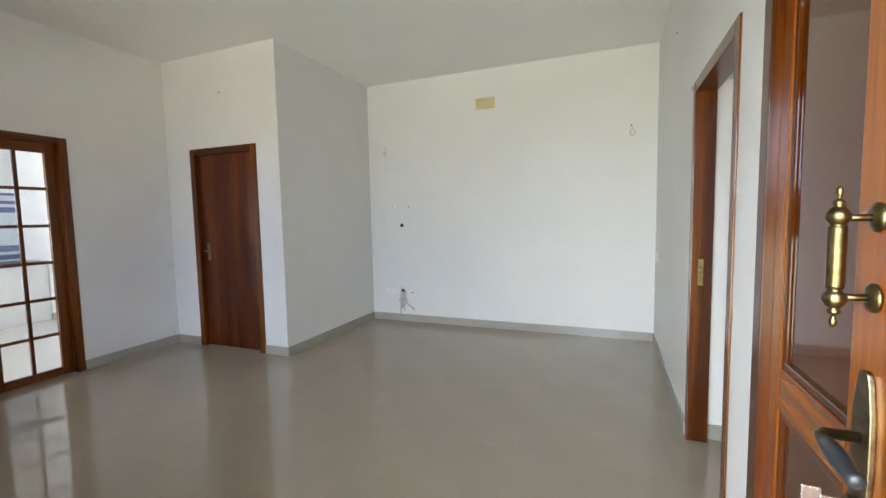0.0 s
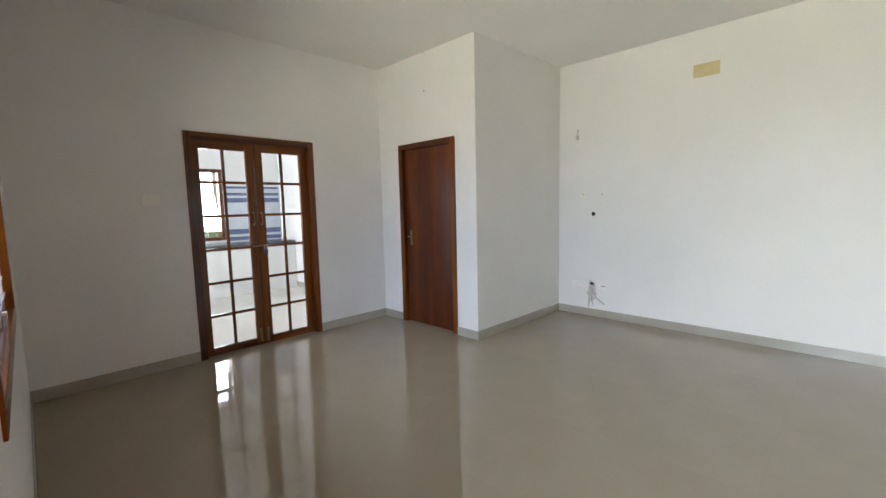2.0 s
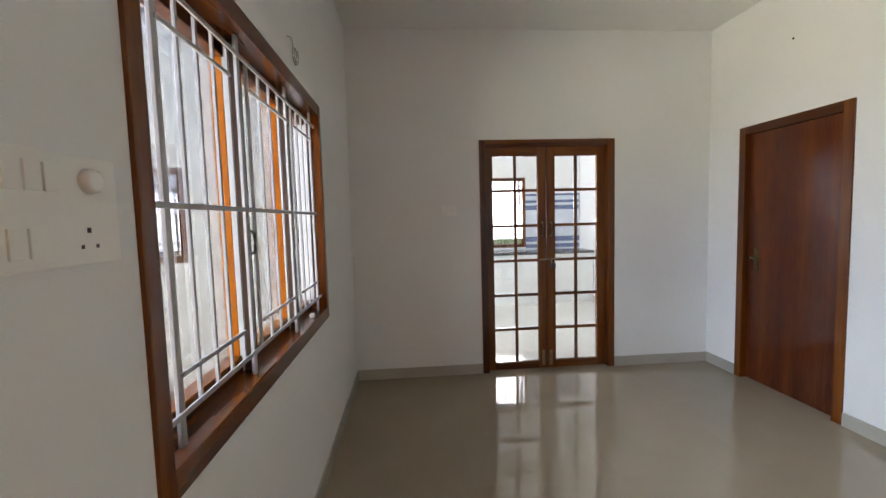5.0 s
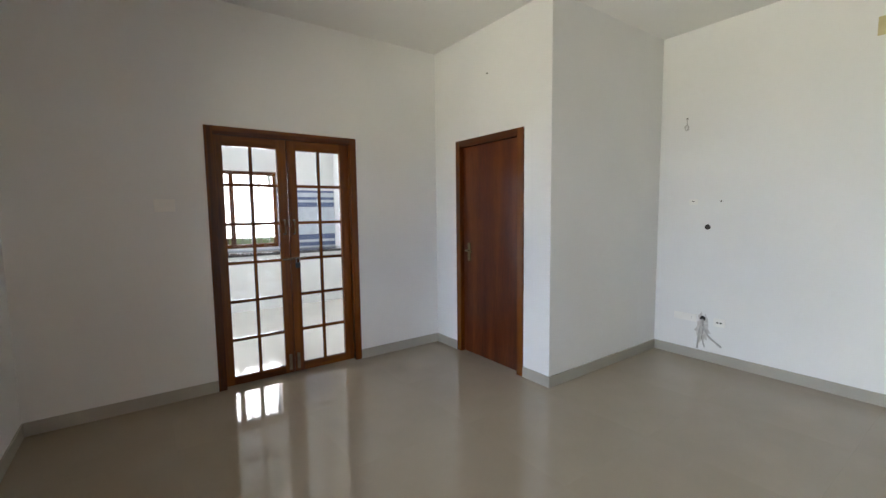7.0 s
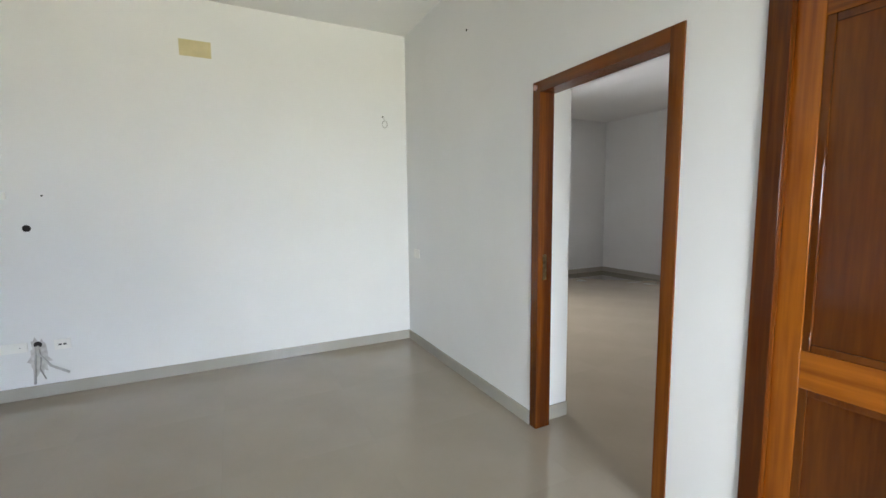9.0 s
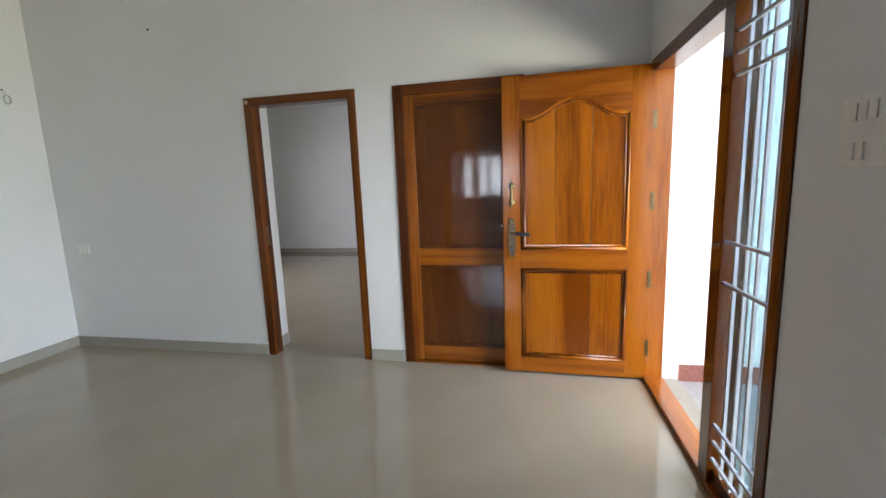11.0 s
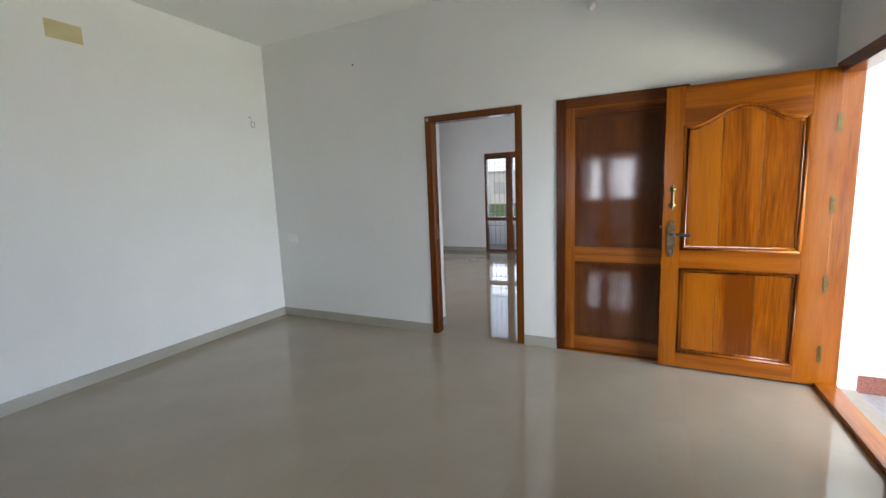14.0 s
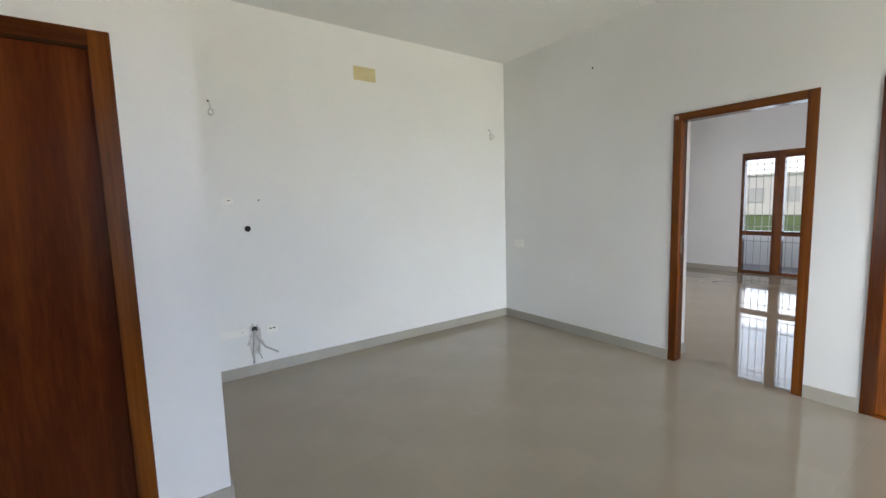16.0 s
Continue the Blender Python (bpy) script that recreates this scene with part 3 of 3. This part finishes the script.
# grille
gy = S - 0.028
ZL, ZM, ZH = 0.998, 1.470, 1.957
for x in LEGS:
    part("grille_bar", boxes((x - 0.011, x + 0.011, gy - 0.005, gy + 0.005, IZ0, IZ1)), STEEL, wi, "white painted flat grille upright", 0.002)
for z in (ZL, ZM, ZH):
    part("grille_rail", boxes((IX0, IX1, gy + 0.005, gy + 0.011, z - 0.007, z + 0.007)), STEEL, wi, "white painted grille rail", 0.002)
for near, far, gap in ((LEGS[3], LEGS[2], 0.0), (LEGS[2], LEGS[1], 0.075), (LEGS[1], LEGS[0], 0.085)):
    first = near - gap
    last = far + (0.075 if not gap else 0.0)
    if gap:
        part("grille_bar", boxes((first - 0.008, first + 0.008, gy - 0.004, gy + 0.004, ZL, ZH)), STEEL, wi, bevel=0.002)
    for j in range(1, 4 if gap else 5):
        x = first + (last - first) * j / 4
        part("grille_bar", boxes((x - 0.0055, x + 0.0055, gy - 0.004, gy + 0.004, ZL, ZH)), STEEL, wi, bevel=0.001)
    for z in (1.087, 1.872):
        part("grille_rail", boxes((last, first, gy + 0.004, gy + 0.010, z - 0.0055, z + 0.0055)), STEEL, wi, bevel=0.001)

# window of the wing, kitchen windows, french windows


def barred_window(name, x, depth, y0, y1, z0, z1, bars, rails, label, mull=()):
    w = tagged(new(name), label, "window", kind="structure")
    xa, xb = x, x + depth
    part("window_frame", boxes((xa, xb, y0, y0 + 0.06, z0, z1)), FRAME_Z, w, bevel=0.004)
    part("window_frame", boxes((xa, xb, y1 - 0.06, y1, z0, z1)), FRAME_Z, w, bevel=0.004)
    part("window_frame", boxes((xa, xb, y0 + 0.06, y1 - 0.06, z1 - 0.06, z1)), FRAME_Y, w, bevel=0.004)
    part("window_sill", boxes((xa, xb, y0 + 0.06, y1 - 0.06, z0, z0 + 0.06)), FRAME_Y, w, bevel=0.004)
    for m0, m1 in mull:
        part("mullion", boxes((xa, xb, m0, m1, z0 + 0.06, z1 - 0.06)), FRAME_Z, w, bevel=0.004)
    xm = (xa + xb) / 2
    for k in range(bars):
        y = y0 + 0.06 + (y1 - y0 - 0.12) * (k + 0.5) / bars
        part("grille_bar", boxes((xm - 0.006, xm + 0.006, y - 0.006, y + 0.006, z0 + 0.06, z1 - 0.06)), STEEL, w)
    for z in rails:
        part("grille_rail", boxes((xm + 0.007, xm + 0.017, y0 + 0.06, y1 - 0.06, z - 0.007, z + 0.007)), STEEL, w)
    return w


w2 = barred_window("window_2", W - 0.20, 0.11, -2.45, -1.60, 1.10, 1.92, 7, (1.27, 1.53, 1.76), "brown wooden window with a steel grille in the wing", ((-2.06, -1.99),))
# Added pane whose grey tones down the bright kitchen beyond.
pane = part("pane", boxes((W - 0.13, W - 0.126, -2.39, -1.66, 1.16, 1.86)), DIM_GREY, w2, "grey pane added to dim the kitchen behind")
pane.visible_shadow = False
barred_window("window_3", -8.10, 0.11, 1.0, 2.33, 0.88, 2.08, 9, (1.1, 1.48, 1.86), "brown wooden kitchen window with a grille", ((1.63, 1.70),))
barred_window("window_4", -8.10, 0.11, -4.2, -3.1, 0.9, 2.1, 8, (1.1, 1.5, 1.9), "brown wooden kitchen window with a grille")

fw = tagged(new("window_5"), "tall wooden french windows with steel bars and mid rails", "window", kind="structure")
fx0, fx1 = 5.646, 5.76
for y0, y1 in ((4.035, 4.085), (3.454, 3.602), (3.02, 3.07)):
    part("window_frame", boxes((fx0, fx1, y0, y1, 0, 2.158)), FRAME_Z, fw, bevel=0.004)
for y0, y1 in ((3.602, 4.035), (3.07, 3.454)):
    part("rail", boxes((fx0, fx1, y0, y1, 2.03, 2.158)), FRAME_Y, fw, bevel=0.004)
    part("rail", boxes((fx0, fx1, y0, y1, 0.69, 0.77)), FRAME_Y, fw, bevel=0.004)
    part("rail", boxes((fx0, fx1, y0, y1, 0.0, 0.05)), FRAME_Y, fw, bevel=0.004)
    for k in range(4):
        y = y0 + (y1 - y0) * (k + 0.5) / 4
        part("bar", boxes((5.70, 5.710, y - 0.004, y + 0.004, 0.05, 2.03)), STEEL, fw)
    for z in (0.15, 0.58, 0.85, 1.05, 1.85, 1.95):
        part("bar", boxes((5.713, 5.721, y0, y1, z - 0.006, z + 0.006)), STEEL, fw)

# ---- kitchen seen through the panes ----
structure("tiles_kitchen", boxes((-8.0, -7.992, -0.4, 3.287, 0.80, 0.86)), PALE, "pale kitchen splashback tiles", "tiles")
sp = tagged(new("splashback"), "pale tiled splashback with dark blue stripes", "splashback", kind="structure")
for z0, z1, m in ((0.86, 0.93, NAVY), (0.93, 0.97, PALE), (0.97, 1.06, NAVY), (1.06, 1.52, PALE), (1.52, 1.60, NAVY), (1.60, 1.64, PALE), (1.64, 1.69, NAVY), (1.69, 1.76, PALE), (1.76, 1.80, NAVY)):
    part("tile_course", boxes((-8.0, -7.990, 2.33, 3.288, z0 + 0.001, z1 - 0.001)), m, sp)
wt = thing("worktop", "dark stone kitchen worktop slab on a white front", "worktop")
part("slab", boxes((-7.985, -7.40, -0.4, 3.288, 0.80, 0.84)), STONE, wt, bevel=0.004)
part("front", boxes((-7.985, -7.43, -0.39, 3.287, 0, 0.80)), WALL, wt, "white plastered front")

# ---- small things on the walls ----


def plate(name, label, m, w, h, rockers, category="switch"):
    """A wall plate facing +z of its pose, with a row of rockers."""
    p = thing(name, label, category, m)
    part("cover", boxes((-w / 2, w / 2, -h / 2, h / 2, -0.002, 0.009)), PLAST, p, bevel=0.003)
    for x, y, rw, rh, dark in rockers:
        part("socket_hole" if dark else "rocker", boxes((x - rw / 2, x + rw / 2, y - rh / 2, y + rh / 2, 0.0085, 0.0095 if dark else 0.013)), BLACK if dark else PLAST, p, bevel=0.0 if dark else 0.001)
    return p


south = pose(-1.515, S, 1.452, 90, 0, 180)
sw = plate("switch_board", "white switch board with rockers, regulator and socket", south, 0.235, 0.165, [(-0.075, 0.045, 0.022, 0.04, False), (-0.045, 0.045, 0.022, 0.04, False), (-0.015, 0.045, 0.022, 0.04, False), (-0.075, -0.045, 0.022, 0.04, False), (-0.045, -0.045, 0.022, 0.04, False), (0.05, -0.030, 0.008, 0.008, True), (0.035, -0.055, 0.006, 0.006, True), (0.065, -0.055, 0.006, 0.006, True)])
part("regulator_knob", moved(turned([(0.009, 0.020), (0.022, 0.018), (0.024, 0.012)], 18), Matrix.Translation((0.055, 0.045, 0))), PLAST, sw, "grey regulator knob", smooth=True)
plate("light_switch", "white two-gang light switch on the wall", pose(W, 0.67, 1.487, 90, 0, 90), 0.13, 0.09, [(-0.02, 0, 0.024, 0.045, False), (0.015, 0, 0.024, 0.045, False)])
plate("wall_socket", "white wall plate low on the wall", pose(E, 4.50, 0.914, 90, 0, -90), 0.13, 0.085, [(-0.025, 0, 0.024, 0.04, False), (0.02, 0, 0.024, 0.04, False)], "socket")
plate("blank_plate", "white blank cover plate low on the wall", pose(-2.728, N, 0.385, 90, 0, 0), 0.20, 0.07, [(0.06, 0, 0.006, 0.006, True)], "plate")
plate("wall_socket", "white twin socket plate beside the cable hole", pose(-2.432, N, 0.380, 90, 0, 0), 0.095, 0.075, [(-0.014, 0, 0.018, 0.012, True), (0.014, 0, 0.018, 0.012, True)], "socket")
plate("cable_outlet", "small white cable outlet on the wall", pose(-2.693, N, 1.478, 90, 0, 0), 0.075, 0.05, [(0, 0.005, 0.02, 0.006, True)], "outlet")


def wall_hole(label, m, r):
    h = tagged(link("wall_hole", turned([(-0.001, r), (0.003, r), (0.004, r * 0.8)], 18), HOLE), label, "hole")
    h.matrix_world = m
    return h


wall_hole("round dark pipe hole in the white wall", pose(-2.565, N, 1.248, 90), 0.024)
wall_hole("tiny drilled hole in the white wall", pose(-2.464, N, 1.481, 90), 0.007)
wall_hole("dark open conduit box low in the wall", pose(-2.572, N, 0.395, 90), 0.024)
wall_hole("tiny drilled hole high in the wall", pose(E, 3.505, 2.657, 90, 0, -90), 0.009)
wall_hole("tiny drilled hole above the flush door", pose(-3.749, BY, 2.637, 90), 0.008)
tagged(link("filled_patch", boxes((-1.552, -1.328, N - 0.003, N + 0.001, 2.588, 2.714)), BEIGE), "beige filled rectangle high on the wall", "patch")


def squiggle(cx, cz, r, seed, hang):
    """A loop of stiff bare wire that hangs from a hole."""
    rnd = random.Random(seed)
    pts = [(cx, 0, cz), (cx + 0.004, -0.02, cz - 0.01)]
    for k in range(26):
        a = math.pi / 2 + 2 * math.pi * k / 13
        rr = r * (1 + 0.12 * rnd.uniform(-1, 1))
        pts.append((cx + rr * 0.7 * math.cos(a) + 0.01, -0.022 - 0.0006 * k, cz - hang + rr * math.sin(a)))
    return pts


def wire_coil(label, m, r, seed, hang, material=WIRE, thick=0.0028):
    w = tagged(link("wire_coil", tube(squiggle(0, 0, r, seed, hang), thick), material, smooth=True), label, "wire")
    w.matrix_world = m
    return w


wire_coil("coiled grey wire hanging from a wall hole", pose(0.118, N, 2.25), 0.034, 1, 0.075, PALEWIRE, 0.003)
wire_coil("short pale wire coil hanging from a wall hole", pose(-2.777, N, 2.25), 0.024, 2, 0.085, PALEWIRE, 0.004)
wire_coil("coiled grey wire hanging above the window", pose(-2.80, S, 2.235, 0, 0, 180), 0.035, 3, 0.085, WIRE, 0.0019)
for x in (0.118, -2.777):
    wall_hole("tiny wire hole in the white wall", pose(x, N, 2.252, 90), 0.008)
cc = thing("conduit_ends", "cut grey conduits and cables at the wall box", "conduit")
part("conduit", tube([(-2.572, N - 0.005, 0.385), (-2.565, N - 0.03, 0.33), (-2.50, N - 0.035, 0.235), (-2.40, N - 0.03, 0.165)], 0.009, 8), PALEWIRE, cc, smooth=True)
part("conduit", tube([(-2.578, N - 0.005, 0.385), (-2.585, N - 0.025, 0.31), (-2.595, N - 0.03, 0.20), (-2.60, N - 0.028, 0.11)], 0.008, 8), PALEWIRE, cc, smooth=True)
part("cable", tube([(-2.570, N - 0.006, 0.39), (-2.55, N - 0.04, 0.30), (-2.56, N - 0.04, 0.22), (-2.535, N - 0.035, 0.14)], 0.004), WIRE, cc, smooth=True)

rnd = random.Random(5)
edge = []
for k in range(28):
    a = 2 * math.pi * k / 28
    r = 1 + 0.25 * rnd.uniform(-1, 1)
    edge.append((-2.575 + 0.048 * r * math.cos(a) * (1.4 if math.sin(a) < 0 else 1), 0.30 + 0.13 * r * math.sin(a)))
tagged(link("plaster_smear", prism(edge, N - 0.0015, N + 0.001), DIRT), "grey rough plaster smear below the cable hole", "smear")

bh2 = thing("lamp_holder", "white bulb holder high on the wall", "lamp holder", pose(E, 1.27, 2.72, 90, 0, -90))
part("rose", turned([(-0.002, 0.030), (0.012, 0.030), (0.018, 0.022)], 20), PLAST, bh2, smooth=True)
part("socket", moved(turned([(0, 0.015), (0.05, 0.017), (0.055, 0.012)], 18), Matrix.Translation((0, 0, 0.012)) @ pose(0, 0, 0, 35)), PLAST, bh2, smooth=True)
kn = tagged(link("door_bell", turned([(-0.001, 0.015), (0.008, 0.015), (0.011, 0.010)], 20), speckled("pinkish_brown_plastic", (0.40, 0.24, 0.19), (0.50, 0.31, 0.25), 30, 0.4), smooth=True), "small round pinkish knob at the doorway corner", "knob")
kn.matrix_world = pose(E - 0.008, 2.70, 2.045, 90, 0, -90)

# ---- outside ----


def tree(x, y, h, r, seed):
    rnd = random.Random(seed)
    t = thing("tree", "leafy green garden tree", "tree", pose(x, y, -0.3))
    trunk = tube([(0, 0, 0), (0.05, 0.03, h * 0.25), (-0.04, 0.05, h * 0.55), (0.05, 0, h * 0.8)], 0.09, 8)
    part("trunk", trunk, BARK, t, smooth=True)
    bm = bmesh.new()
    for _ in range(1500):
        a, e, d = rnd.uniform(0, 6.28), rnd.uniform(-0.8, 1.5), r * rnd.uniform(0.25, 1) * (0.8 + 0.3 * math.sin(3 * rnd.random() * 6))
        c = Vector((d * math.cos(a) * math.cos(e), d * math.sin(a) * math.cos(e), h * 0.72 + 0.8 * d * math.sin(e)))
        q = Euler((rnd.uniform(0, 6), rnd.uniform(0, 6), rnd.uniform(0, 6))).to_matrix()
        s = rnd.uniform(0.07, 0.16)
        bm.faces.new([bm.verts.new(c + q @ Vector(v) * s) for v in ((-1, 0, 0), (0, -0.45, 0.1), (1, 0, 0), (0, 0.45, 0.1))])
    part("crown", bm, LEAF, t)
    return t


for k, (x, y, h, r) in enumerate(((13.5, 9.5, 4.2, 1.7), (-3.5, -14, 5.0, 2.2), (2.5, -13, 4.5, 2.0), (-18, 3.0, 5, 2.2))):
    tree(x, y, h, r, k)
bl = thing("neighbour_building", "pale low neighbouring house across the garden", "house", pose(42, 14, -0.3))
part("wall", boxes((0, 6, -8, 9, 0, 3.5)), NEIGH, bl)
part("roof", boxes((-0.08, 6.1, -8.1, 9.1, 3.5, 3.66)), NEIGH, bl)
for y in (-6.5, -4.0, -1.5, 1.0, 3.5, 6.0):
    part("window", boxes((-0.03, 0.02, y, y + 1.3, 1.1, 2.4)), SHADE, bl)
# Emissive panel added to whiten the dim eastern sky behind the house.
sky_glow, sky_glow_nt, sky_glow_b = mat("glowing_sky_panel", 1.0)
sky_glow_b.inputs["Base Color"].default_value = (0.8, 0.85, 0.9, 1)
sky_glow_b.inputs["Emission Color"].default_value = (0.93, 0.97, 1.0, 1)
sky_glow_b.inputs["Emission Strength"].default_value = 1.6
structure("backdrop", boxes((62.0, 62.4, -25, 60, -0.3, 16)), sky_glow, "glowing panel for the white sky beyond the garden", "sky")
bw = thing("garden_wall", "low white plastered balcony parapet", "wall", pose(7.2, 3.6, -0.3))
part("parapet", boxes((0, 0.12, -3, 4, 0, 0.95)), NEIGH, bw)
structure("floor_balcony", boxes((5.886, 7.32, 0.6, 7.6, -0.3, -0.05)), PORCH, "grey stone balcony floor", "floor")

# ---- floor: slabs and tiles, last ----
fl = structure("floor", boxes((-8.23, 5.886, SO, 7.23, -0.10, -0.008), (-8.23, WO, -4.93, SO, -0.10, -0.008), (EO, 5.886, -3.43, SO, -0.10, -0.008)), GROUT, "glossy beige-grey vitrified tile floor", "floor")
TS, GAP = 0.80, 0.0002
tile_mesh = {}


def floor_tile(x0, x1, y0, y1, material=TILE):
    key = (round(x1 - x0, 3), round(y1 - y0, 3), material.name)
    if key not in tile_mesh:
        bm = boxes((GAP / 2, x1 - x0 - GAP / 2, GAP / 2, y1 - y0 - GAP / 2, -0.008, 0.0))
        me = bpy.data.meshes.new("tile")
        bm.to_mesh(me)
        bm.free()
        me.materials.append(material)
        tile_mesh[key] = me
    ob = new("tile", tile_mesh[key])
    ob.location = (x0, y0, 0)
    ob.parent = fl


def tiled(x0, x1, y0, y1, material=TILE):
    nx, ny = math.ceil((x1 - x0) / TS), math.ceil((y1 - y0) / TS)
    for i in range(nx):
        for j in range(ny):
            floor_tile(x0 + i * TS, min(x0 + (i + 1) * TS, x1), y0 + j * TS, min(y0 + (j + 1) * TS, y1), material)


tiled(W, E, S, N)
tiled(EO, 5.656, -3.2, 7.0)
tiled(-8.0, WO, -4.7, 3.3, PALETILE)
floor_tile(E, EO, 1.81, 2.727)
floor_tile(E, EO, 0.60, 1.526)
floor_tile(WO, W, 0.948, 2.187)
